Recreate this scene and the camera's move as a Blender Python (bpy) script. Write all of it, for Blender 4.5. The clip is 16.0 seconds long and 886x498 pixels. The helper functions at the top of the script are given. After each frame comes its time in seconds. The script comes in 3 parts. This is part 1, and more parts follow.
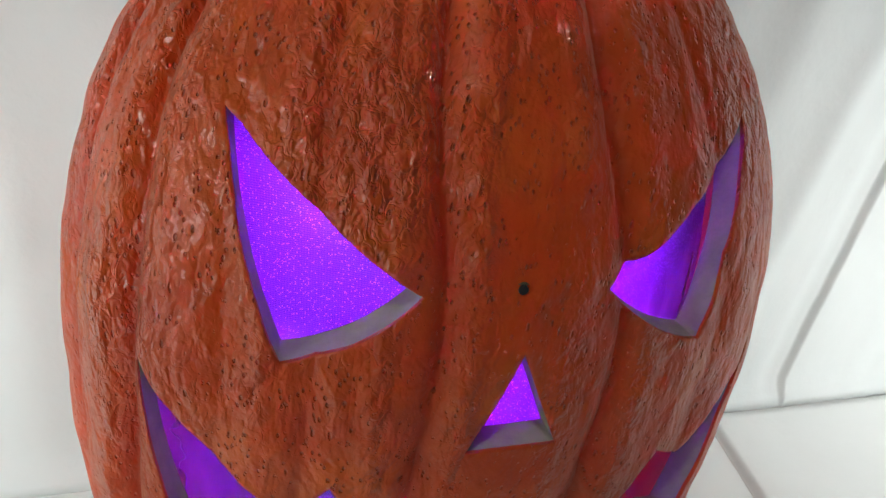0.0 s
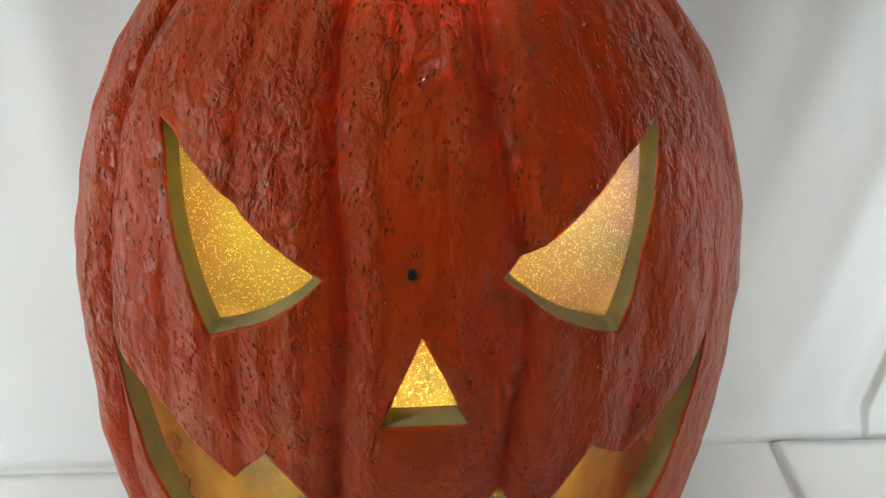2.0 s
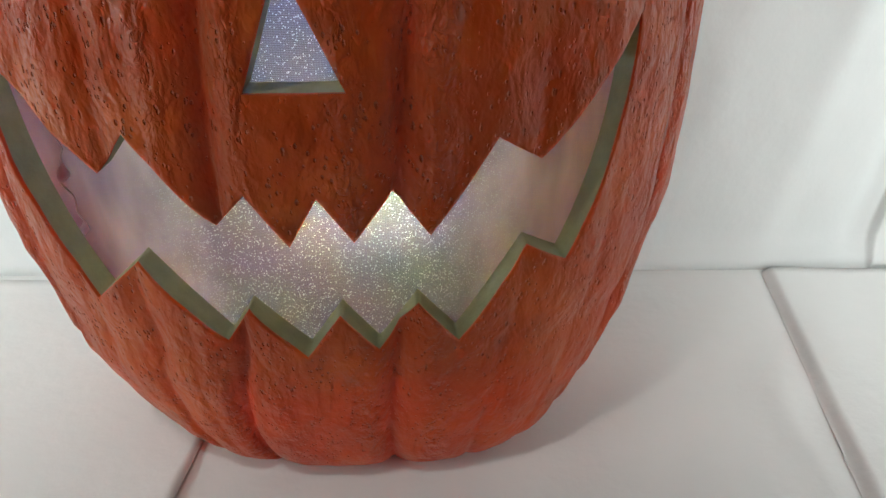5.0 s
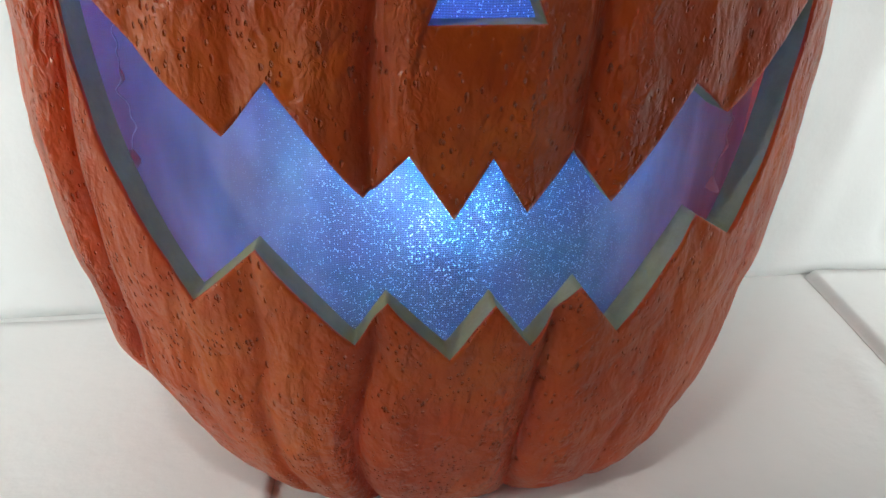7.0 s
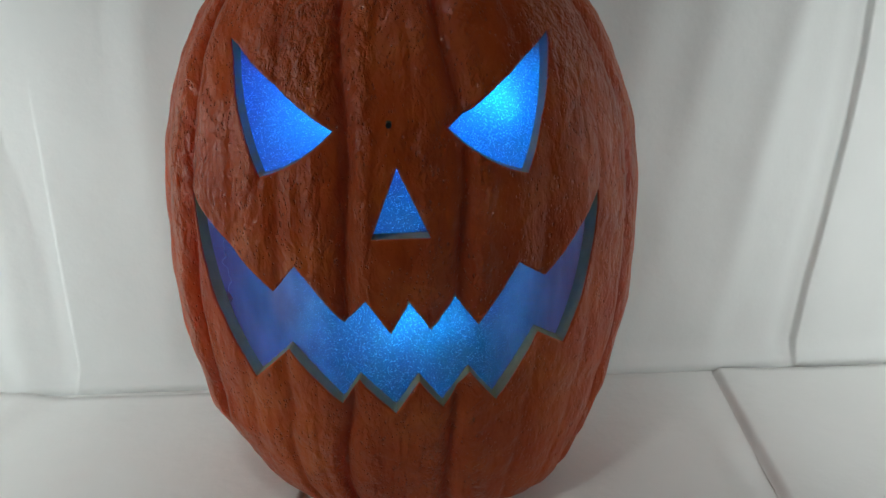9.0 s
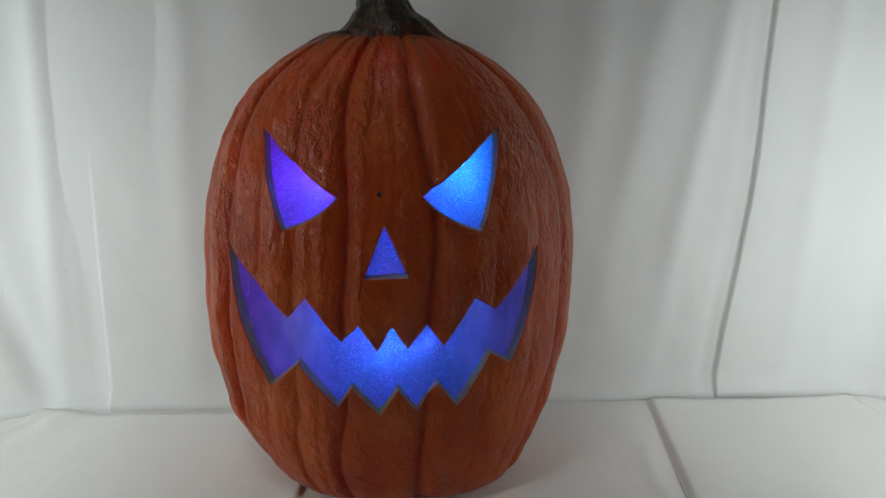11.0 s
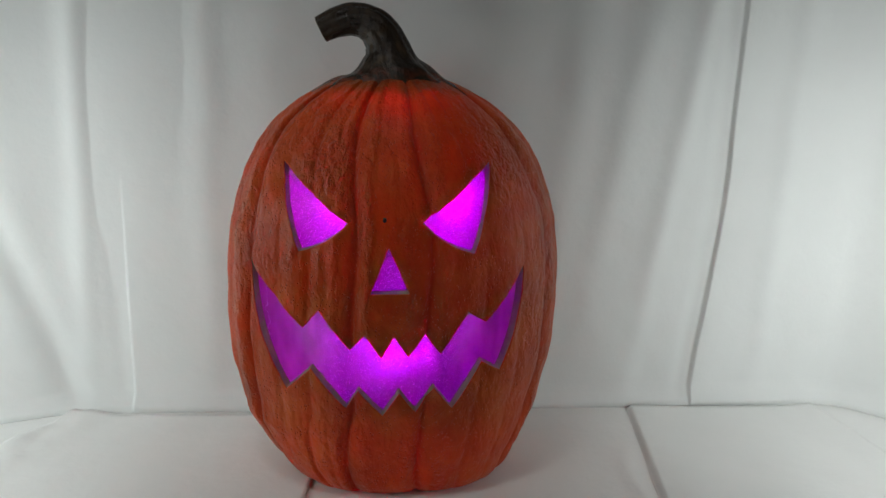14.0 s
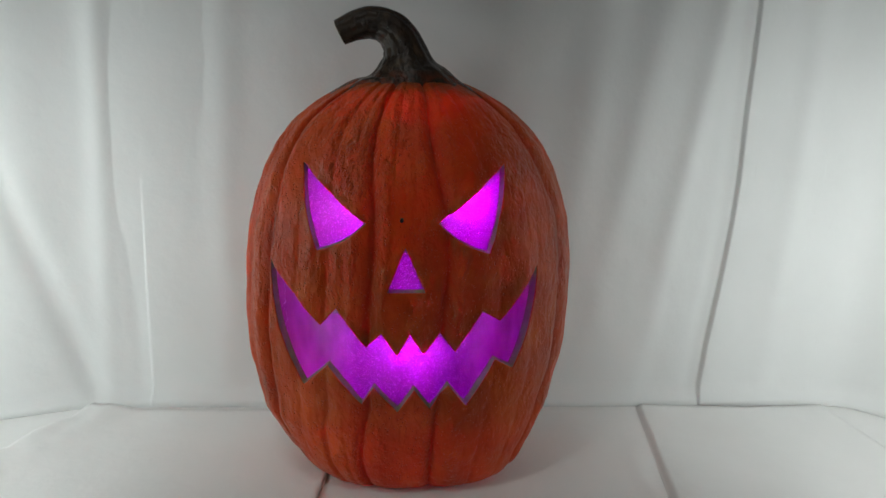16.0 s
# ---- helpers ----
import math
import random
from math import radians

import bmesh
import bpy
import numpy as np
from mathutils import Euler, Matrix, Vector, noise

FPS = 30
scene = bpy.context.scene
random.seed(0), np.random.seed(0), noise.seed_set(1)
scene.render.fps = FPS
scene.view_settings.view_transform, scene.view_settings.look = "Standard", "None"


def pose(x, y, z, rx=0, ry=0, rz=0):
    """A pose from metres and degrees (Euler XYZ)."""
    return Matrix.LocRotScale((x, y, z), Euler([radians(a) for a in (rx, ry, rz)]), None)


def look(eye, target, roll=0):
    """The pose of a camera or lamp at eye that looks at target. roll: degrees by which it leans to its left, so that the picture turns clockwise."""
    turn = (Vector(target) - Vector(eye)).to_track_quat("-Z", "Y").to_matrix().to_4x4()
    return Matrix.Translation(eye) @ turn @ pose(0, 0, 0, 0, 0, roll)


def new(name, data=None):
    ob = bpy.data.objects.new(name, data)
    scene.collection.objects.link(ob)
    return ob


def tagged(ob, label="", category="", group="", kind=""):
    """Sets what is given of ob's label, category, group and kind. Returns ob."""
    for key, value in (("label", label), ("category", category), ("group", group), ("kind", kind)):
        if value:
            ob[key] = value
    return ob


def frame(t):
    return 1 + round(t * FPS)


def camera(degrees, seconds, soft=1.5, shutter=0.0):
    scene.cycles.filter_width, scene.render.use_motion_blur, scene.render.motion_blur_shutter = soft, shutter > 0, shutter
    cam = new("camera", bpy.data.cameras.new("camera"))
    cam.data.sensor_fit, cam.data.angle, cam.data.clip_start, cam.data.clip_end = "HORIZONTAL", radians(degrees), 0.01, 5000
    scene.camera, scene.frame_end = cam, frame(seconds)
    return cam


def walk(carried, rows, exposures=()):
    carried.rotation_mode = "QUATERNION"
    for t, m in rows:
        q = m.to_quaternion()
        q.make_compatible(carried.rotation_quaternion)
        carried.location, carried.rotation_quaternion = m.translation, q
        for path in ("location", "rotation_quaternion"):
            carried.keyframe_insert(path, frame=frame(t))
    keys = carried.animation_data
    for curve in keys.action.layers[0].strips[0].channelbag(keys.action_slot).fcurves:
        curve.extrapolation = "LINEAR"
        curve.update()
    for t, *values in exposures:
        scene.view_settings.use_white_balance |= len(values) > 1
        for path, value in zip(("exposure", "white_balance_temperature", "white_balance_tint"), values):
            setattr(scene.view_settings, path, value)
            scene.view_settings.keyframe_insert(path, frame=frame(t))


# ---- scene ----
cam = camera(64.2, 16.0)
PATH = [
    (0, (-0.075, -0.234, 0.327), (0.513, 1.430, -0.613), 7.4),
    (0.5, (-0.086, -0.229, 0.324), (0.531, 1.431, -0.605), 7.1),
    (1, (-0.075, -0.235, 0.325), (0.443, 1.456, -0.608), 5.3),
    (1.5, (-0.039, -0.251, 0.328), (0.308, 1.491, -0.591), 3.8),
    (2, (-0.008, -0.268, 0.332), (0.158, 1.506, -0.575), 1.7),
    (2.5, (0.020, -0.281, 0.335), (0.017, 1.505, -0.566), -0.2),
    (3, (0.041, -0.291, 0.330), (-0.100, 1.456, -0.634), -1.5),
    (3.5, (0.052, -0.295, 0.314), (-0.090, 1.402, -0.735), -1.6),
    (4, (0.058, -0.296, 0.288), (-0.046, 1.386, -0.789), -1.0),
    (4.2, (0.057, -0.294, 0.280), (-0.029, 1.370, -0.826), -0.9),
    (6.3, (-0.007, -0.263, 0.210), (0.268, 1.475, -0.739), 2.7),
    (6.5, (-0.013, -0.261, 0.210), (0.245, 1.480, -0.741), 2.2),
    (7, (-0.034, -0.259, 0.206), (0.274, 1.497, -0.700), 1.9),
    (7.5, (-0.051, -0.266, 0.213), (0.292, 1.499, -0.662), 2.2),
    (8, (-0.042, -0.305, 0.237), (0.200, 1.504, -0.582), 0.2),
    (8.5, (-0.016, -0.360, 0.261), (0.133, 1.482, -0.504), -0.5),
    (9, (0.005, -0.413, 0.284), (0.118, 1.473, -0.371), -0.5),
    (9.5, (0.006, -0.444, 0.288), (0.133, 1.464, -0.299), -0.1),
    (12, (0.006, -0.562, 0.324), (0.158, 1.371, -0.162), 0.9),
    (12.5, (0.005, -0.572, 0.327), (0.156, 1.362, -0.159), 0.8),
    (13, (0.006, -0.581, 0.331), (0.169, 1.356, -0.140), 0.5),
    (13.5, (0.007, -0.580, 0.330), (0.164, 1.359, -0.137), 0.8),
    (14, (0.002, -0.584, 0.330), (0.159, 1.355, -0.134), 1.4),
    (14.5, (-0.002, -0.587, 0.333), (0.147, 1.352, -0.133), 1.8),
    (15, (-0.004, -0.591, 0.332), (0.139, 1.351, -0.126), 1.9),
    (15.5, (-0.005, -0.594, 0.330), (0.135, 1.349, -0.126), 1.8),
    (16, (-0.005, -0.593, 0.333), (0.132, 1.347, -0.135), 1.7),
]
EXPOSURES = [(0, 0.22), (2.5, 0.06), (4.2, 0.08), (6.3, 0.48), (7.5, 0.22), (9.0, -0.44), (11.0, -0.55), (16, -0.58)]
walk(cam, [(t, look(eye, target, roll)) for t, eye, target, roll in PATH], EXPOSURES)

# ---- light: unseen lamps added at both sides, above and in front ----
world = bpy.data.worlds.new("room")
world.use_nodes = True
world.node_tree.nodes["Background"].inputs[0].default_value = (0.95, 0.86, 0.86, 1)
world.node_tree.nodes["Background"].inputs[1].default_value = 0.25
scene.world = world


def softbox(name, eye, target, size, watts, spread, colour):
    lamp = bpy.data.lights.new(name, "AREA")
    lamp.shape, lamp.size, lamp.energy, lamp.color = "SQUARE", size, watts, colour
    lamp.spread = radians(spread)
    ob = new(name, lamp)
    ob.matrix_world = look(eye, target)
    return ob


softbox("soft_lamp_west", (-0.47, -0.27, 0.27), (-0.47, 0.09, 0.17), 0.18, 1.45, 150, (0.93, 1.0, 0.975))
softbox("soft_lamp_east", (0.47, -0.29, 0.26), (0.53, 0.09, 0.15), 0.18, 1.10, 142, (0.95, 1.0, 0.975))
# small overhead and front lamps, added for fill and glints on the skin
softbox("added_lamp_top", (-0.17, -0.33, 0.80), (0.0, -0.10, 0.05), 0.045, 0.14, 75, (1.0, 1.0, 0.97))
softbox("added_lamp_front", (-0.58, -0.88, 0.48), (0.0, 0.0, 0.16), 0.05, 0.12, 150, (1.0, 1.0, 0.98))


# ---- materials ----
class Nodes:
    """A short way to write node materials."""

    def __init__(self, name):
        self.mat = bpy.data.materials.new(name)
        self.mat.use_nodes = True
        self.tree = self.mat.node_tree
        self.tree.nodes.clear()
        self.out = self.tree.nodes.new("ShaderNodeOutputMaterial")

    def add(self, kind, links=None, **props):
        n = self.tree.nodes.new("ShaderNode" + kind)
        for k, v in props.items():
            setattr(n, k, v)
        for k, v in (links or {}).items():
            sock = n.inputs[k]
            if hasattr(v, "is_linked"):
                self.tree.links.new(v, sock)
            else:
                sock.default_value = v
        return n

    def coords(self, scale=(1, 1, 1)):
        tc = self.add("TexCoord")
        return self.add("Mapping", {"Vector": tc.outputs["Object"], "Scale": scale}).outputs[0]

    def noise(self, vec, scale, detail=4.0, rough=0.6, dist=0.0):
        return self.add("TexNoise", {"Vector": vec, "Scale": scale, "Detail": detail, "Roughness": rough, "Distortion": dist}).outputs[0]

    def ramp(self, fac, stops, mode="LINEAR"):
        n = self.add("ValToRGB", {"Fac": fac})
        els = n.color_ramp.elements
        n.color_ramp.interpolation = mode
        while len(els) < len(stops):
            els.new(0.5)
        for e, (p, c) in zip(els, stops):
            e.position, e.color = p, (c if len(c) == 4 else (*c, 1))
        return n.outputs[0]

    def mix(self, fac, a, b, mode="MIX"):
        return self.add("MixRGB", {"Fac": fac, "Color1": a, "Color2": b}, blend_type=mode).outputs[0]

    def math(self, op, a, b=0.0):
        return self.add("Math", {0: a, 1: b}, operation=op).outputs[0]

    def bump(self, height, strength, distance, normal=None):
        links = {"Height": height, "Strength": strength, "Distance": distance}
        if normal is not None:
            links["Normal"] = normal
        return self.add("Bump", links).outputs[0]

    def finish(self, shader):
        self.tree.links.new(shader.outputs[0], self.out.inputs[0])
        return self.mat


def grey(v):
    return (v, v, v, 1)


def skin_material():
    n = Nodes("painted_orange_skin")
    tall = n.coords((1, 1, 0.55))
    even = n.coords()
    patches = n.add("Attribute", attribute_name="rough").outputs["Fac"]
    wrinkle = n.noise(tall, 210, 2.0, 0.5, 0.3)
    rind = n.noise(tall, 75, 3, 0.5, 0.6)
    pits = n.add("TexVoronoi", {"Vector": n.coords((1, 1, 0.42)), "Scale": 310.0, "Randomness": 1.0}).outputs["Distance"]
    pit_where = n.ramp(n.noise(n.coords((1, 1, 0.5)), 48, 4, 0.7), [(0.47, grey(0)), (0.57, grey(1))])
    pit = n.math("MULTIPLY", n.ramp(n.math("ADD", pits, n.math("MULTIPLY", n.noise(even, 600, 2), 0.25)), [(0.17, grey(1)), (0.31, grey(0))]), pit_where)
    specks = n.add("TexVoronoi", {"Vector": n.coords((1, 1, 0.6)), "Scale": 560.0, "Randomness": 1.0}).outputs["Distance"]
    speck_where = n.ramp(n.noise(even, 110, 4, 0.7), [(0.50, grey(0)), (0.60, grey(1))])
    speck = n.math("MULTIPLY", n.ramp(specks, [(0.14, grey(1)), (0.30, grey(0))]), speck_where)
    pit = n.math("MAXIMUM", pit, n.math("MULTIPLY", speck, 0.8))
    tone = n.noise(even, 22, 5, 0.65)
    colour = n.ramp(tone, [(0.30, (0.47, 0.066, 0.006)), (0.52, (0.64, 0.116, 0.012)), (0.74, (0.80, 0.195, 0.024))])
    fleck = n.ramp(n.noise(tall, 95, 5, 0.7), [(0.60, grey(0)), (0.70, grey(1))])
    colour = n.mix(n.math("MULTIPLY", fleck, 0.35), colour, (0.52, 0.12, 0.04, 1))
    # pits get some of their shade in the colour, besides the relief below
    colour = n.mix(n.math("MULTIPLY", pit, 0.42), colour, (0.12, 0.014, 0.005, 1))
    # darker red in the grooves, by the groove depth stored on the mesh
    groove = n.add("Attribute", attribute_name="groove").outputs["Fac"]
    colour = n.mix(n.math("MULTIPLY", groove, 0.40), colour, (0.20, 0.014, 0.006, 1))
    # short worm-like wrinkles, sharp at their crests
    worm = n.math("ABSOLUTE", n.math("SUBTRACT", n.noise(n.coords((1, 1, 0.7)), 290, 2, 0.5, 0.8), 0.5))
    worm = n.ramp(worm, [(0.0, grey(1)), (0.10, grey(0))], "EASE")
    relief = n.math("ADD", n.math("MULTIPLY", n.math("MULTIPLY", wrinkle, patches), 2.8), n.math("MULTIPLY", rind, 1.3))
    relief = n.math("SUBTRACT", relief, n.math("MULTIPLY", n.math("MULTIPLY", worm, n.math("POWER", patches, 1.3)), 0.15))
    relief = n.math("ADD", relief, n.math("MULTIPLY", n.noise(even, 620, 2, 0.6), 0.07))
    relief = n.math("SUBTRACT", relief, n.math("MULTIPLY", pit, 1.1))
    normal = n.bump(relief, 1.0, 0.0024)
    gloss = n.ramp(n.noise(even, 60, 3), [(0.35, grey(0.32)), (0.7, grey(0.52))])
    paint = n.add("BsdfPrincipled", {"Base Color": colour, "Roughness": gloss, "Normal": normal, "Specular IOR Level": 0.28, "Sheen Weight": 0.65, "Sheen Roughness": 0.40, "Sheen Tint": (1.0, 0.50, 0.32, 1), "Coat Weight": n.math("ADD", n.math("MULTIPLY", patches, 0.6), 0.45), "Coat Roughness": 0.06, "Coat Normal": normal})
    glow = n.add("BsdfTranslucent", {"Color": (0.88, 0.05, 0.02, 1), "Normal": normal})
    return n.finish(n.add("MixShader", {0: 0.39, 1: paint.outputs[0], 2: glow.outputs[0]}))


def foam_material():
    n = Nodes("cut_foam")
    c = n.coords()
    colour = n.ramp(n.noise(c, 90, 4), [(0.3, (0.30, 0.29, 0.15)), (0.7, (0.40, 0.38, 0.21))])
    normal = n.bump(n.noise(c, 500, 2), 0.3, 0.0006)
    s = n.add("BsdfPrincipled", {"Base Color": colour, "Roughness": 0.6, "Normal": normal})
    return n.finish(s)


def inside_material():
    n = Nodes("orange_foam_inside")
    c = n.coords()
    colour = n.ramp(n.noise(c, 40, 4), [(0.3, (0.78, 0.46, 0.30)), (0.7, (0.86, 0.56, 0.40))])
    s = n.add("BsdfPrincipled", {"Base Color": colour, "Roughness": 0.6})
    glow = n.add("BsdfTranslucent", {"Color": (0.85, 0.42, 0.30, 1)})
    return n.finish(n.add("MixShader", {0: 0.55, 1: s.outputs[0], 2: glow.outputs[0]}))


def liner_material():
    """Woven pearl fabric with glitter: each glitter flake is tilted at random, so those that face a lamp flash."""
    n = Nodes("glitter_fabric")
    c = n.coords()
    rows = n.add("TexWave", {"Vector": c, "Scale": 480.0, "Distortion": 4.0, "Detail": 2.0, "Detail Scale": 40.0}, wave_type="BANDS", bands_direction="Z").outputs[0]
    files = n.add("TexWave", {"Vector": c, "Scale": 400.0, "Distortion": 6.0, "Detail": 2.0, "Detail Scale": 40.0}, wave_type="BANDS", bands_direction="X").outputs[0]
    weave = n.math("MULTIPLY", rows, n.math("ADD", n.math("MULTIPLY", files, 0.7), 0.3))
    flakes = n.add("TexVoronoi", {"Vector": c, "Scale": 2200.0, "Randomness": 1.0})
    tint = n.add("SeparateColor", {"Color": flakes.outputs["Color"]}).outputs[0]
    flake = n.math("MULTIPLY", n.ramp(tint, [(0.85, grey(0)), (0.87, grey(1))]), n.ramp(flakes.outputs["Distance"], [(0.40, grey(1)), (0.50, grey(0))]))
    veil = n.ramp(n.noise(c, 26, 3), [(0.3, grey(0.07)), (0.7, grey(0.13))])
    veil = n.mix(n.math("MULTIPLY", weave, 0.8), veil, grey(0.36))
    shimmer = n.ramp(n.noise(c, 17, 2), [(0.36, (0.80, 1.0, 0.94)), (0.50, (0.97, 0.97, 1.0)), (0.64, (1.0, 0.80, 1.0))])
    veil = n.mix(1.0, veil, shimmer, "MULTIPLY")
    normal = n.bump(n.math("ADD", weave, n.math("MULTIPLY", tint, 0.3)), 0.6, 0.0004)
    place = n.add("SeparateXYZ", {"Vector": c})
    out = n.math("ADD", n.math("ABSOLUTE", place.outputs[0]), n.math("MULTIPLY", n.math("SUBTRACT", n.noise(c, 40, 3), 0.5), 0.03))
    bare = n.math("MULTIPLY", n.ramp(out, [(0.040, grey(0)), (0.074, grey(1))]), n.ramp(place.outputs[2], [(0.180, grey(1)), (0.205, grey(0))]))
    flake = n.math("MULTIPLY", flake, n.math("SUBTRACT", 1.0, n.math("MULTIPLY", bare, 0.93)))
    smooth_veil = n.ramp(n.noise(n.coords((1, 1, 0.35)), 55, 2), [(0.35, (0.24, 0.20, 0.22)), (0.65, (0.56, 0.48, 0.52))])
    veil = n.mix(n.math("MULTIPLY", bare, 0.9), veil, smooth_veil)
    geo = n.add("NewGeometry").outputs["Normal"]
    tilt = n.add("VectorMath", {0: n.add("VectorMath", {0: flakes.outputs["Color"], 1: (0.5, 0.5, 0.5)}, operation="SUBTRACT").outputs[0], 1: (1.3, 1.3, 1.3)}, operation="MULTIPLY").outputs[0]
    tilted = n.add("VectorMath", {0: n.add("VectorMath", {0: geo, 1: tilt}, operation="ADD").outputs[0]}, operation="NORMALIZE").outputs[0]
    soft = n.add("BsdfTranslucent", {"Color": veil, "Normal": normal})
    lobe = n.add("BsdfRefraction", {"Color": veil, "Roughness": 0.95, "IOR": 1.5, "Normal": normal})
    flash = n.add("BsdfRefraction", {"Color": (1, 1, 1, 1), "Roughness": 0.45, "IOR": 1.45, "Normal": tilted})
    bright = n.add("BsdfTranslucent", {"Color": (1, 1, 1, 1), "Normal": tilted})
    front = n.add("BsdfPrincipled", {"Base Color": (0.84, 0.60, 0.66, 1), "Roughness": 0.35, "Normal": normal})
    mirror = n.add("BsdfPrincipled", {"Base Color": (0.9, 0.9, 0.9, 1), "Metallic": 1.0, "Roughness": 0.15, "Normal": tilted})
    glit = n.add("MixShader", {0: 0.25, 1: n.add("MixShader", {0: 0.45, 1: bright.outputs[0], 2: flash.outputs[0]}).outputs[0], 2: mirror.outputs[0]})
    through_it = n.add("MixShader", {0: 0.17, 1: soft.outputs[0], 2: lobe.outputs[0]})
    sheet = n.add("MixShader", {0: n.math("ADD", n.math("MULTIPLY", bare, 0.36), 0.07), 1: through_it.outputs[0], 2: front.outputs[0]})
    return n.finish(n.add("MixShader", {0: flake, 1: sheet.outputs[0], 2: glit.outputs[0]}))


def glue_material():
    n = Nodes("clear_glue")
    s = n.add("BsdfPrincipled", {"Base Color": (0.45, 0.46, 0.46, 1), "Roughness": 0.12})
    g = n.add("BsdfTranslucent", {"Color": (0.9, 0.9, 0.9, 1)})
    return n.finish(n.add("MixShader", {0: 0.8, 1: s.outputs[0], 2: g.outputs[0]}))


def stem_material():
    n = Nodes("varnished_stem")
    c = n.coords((1, 1, 0.5))
    colour = n.ramp(n.noise(c, 110, 5, 0.65), [(0.3, (0.014, 0.009, 0.006)), (0.55, (0.034, 0.022, 0.013)), (0.8, (0.090, 0.055, 0.028))])
    low = n.add("SeparateXYZ", {"Vector": n.coords()}).outputs[2]
    worn = n.math("MULTIPLY", n.ramp(low, [(0.326, grey(1)), (0.338, grey(0))]), n.ramp(n.noise(n.coords(), 120, 4), [(0.4, grey(0)), (0.62, grey(1))]))
    colour = n.mix(worn, colour, (0.30, 0.05, 0.02, 1))
    normal = n.bump(n.noise(c, 240, 4), 0.8, 0.0022)
    return n.finish(n.add("BsdfPrincipled", {"Base Color": colour, "Roughness": 0.27, "Normal": normal}))


def cloth_material(name, tone):
    n = Nodes(name)
    c = n.coords()
    colour = n.ramp(n.noise(c, 7, 4), [(0.3, tuple(t * 0.95 for t in tone)), (0.7, tone)])
    threads = n.noise(c, 1400, 2)
    crush = n.noise(c, 20, 5, 0.6)
    normal = n.bump(n.math("ADD", n.math("MULTIPLY", threads, 0.04), crush), 0.35, 0.004)
    return n.finish(n.add("BsdfPrincipled", {"Base Color": colour, "Roughness": 0.75, "Sheen Weight": 0.15, "Normal": normal}))


def plain_material(name, colour, rough, metal=0.0):
    n = Nodes(name)
    tone = n.ramp(n.noise(n.coords(), 80, 3), [(0.3, tuple(c * 0.85 for c in colour)), (0.7, colour)])
    return n.finish(n.add("BsdfPrincipled", {"Base Color": tone, "Roughness": rough, "Metallic": metal}))


def wheel_material():
    """The coloured light round the turning wheel: gold, pale blue, blue, violet, magenta, pink, and gold again."""
    n = Nodes("coloured_light")
    xyz = n.add("SeparateXYZ", {"Vector": n.add("TexCoord").outputs["Object"]})
    ang = n.math("ARCTAN2", xyz.outputs[0], xyz.outputs[2])
    turn = n.math("FRACT", n.math("ADD", n.math("DIVIDE", ang, 2 * math.pi), 1.0))
    stops = [(0.00, (0.44, 0.21, 0.014)), (0.08, (0.40, 0.38, 0.035)), (0.16, (0.17, 0.19, 0.29)), (0.23, (0.035, 0.12, 0.36)), (0.31, (0.002, 0.19, 0.32)),
             (0.42, (0.0005, 0.14, 0.72)), (0.49, (0.02, 0.07, 0.80)), (0.58, (0.13, 0.003, 0.85)), (0.68, (0.30, 0.001, 0.84)), (0.76, (0.44, 0.0005, 0.64)),
             (0.84, (0.42, 0.0005, 0.50)), (0.885, (0.42, 0.20, 0.40)), (0.93, (0.32, 0.19, 0.06)), (1.0, (0.44, 0.21, 0.014))]
    colour = n.ramp(turn, stops)
    return n.finish(n.add("Emission", {"Color": colour, "Strength": GLOW}))


GLOW = 760.0
SKIN, FOAM, INSIDE, LINER = skin_material(), foam_material(), inside_material(), liner_material()
GLUE, STEM, WHEEL = glue_material(), stem_material(), wheel_material()
CLOTH = cloth_material("white_cloth", (0.80, 0.815, 0.81))
CLOTH_FLOOR = cloth_material("white_floor_cloth", (0.86, 0.86, 0.85))
DIM = plain_material("dim_surround", (0.07, 0.07, 0.072), 0.8)
BLACK = plain_material("hole_black", (0.02, 0.02, 0.022), 0.35)
WHITE = plain_material("white_plastic", (0.75, 0.75, 0.75), 0.5)
TIP = plain_material("cut_stem_end", (0.12, 0.10, 0.05), 0.5)


def mesh_of(name, verts, faces, mats, smooth=True):
    me = bpy.data.meshes.new(name)
    me.from_pydata([tuple(v) for v in verts], [], [tuple(int(i) for i in f) for f in faces])
    for m in mats:
        me.materials.append(m)
    if smooth:
        me.polygons.foreach_set("use_smooth", [True] * len(me.polygons))
    me.update()
    return me


def part(name, me, parent, label=""):
    ob = new(name, me)
    ob.parent = parent
    return tagged(ob, label)


# ---- the cloth tent ----
def cloth_sheet(name, s_axis, t_axis, place, mat):
    """A grid sheet with place(s, t) -> point, given a little thickness."""
    verts = [place(s, t) for t in t_axis for s in s_axis]
    w = len(s_axis)
    faces = [(j * w + i, j * w + i + 1, (j + 1) * w + i + 1, (j + 1) * w + i) for j in range(len(t_axis) - 1) for i in range(w - 1)]
    ob = new(name, mesh_of(name, verts, faces, [mat]))
    thick = ob.modifiers.new("thickness", "SOLIDIFY")
    thick.thickness, thick.offset = 0.0012, -1
    return ob


def smooth_step(x, a, b):
    t = min(1.0, max(0.0, (x - a) / (b - a)))
    return t * t * (3 - 2 * t)


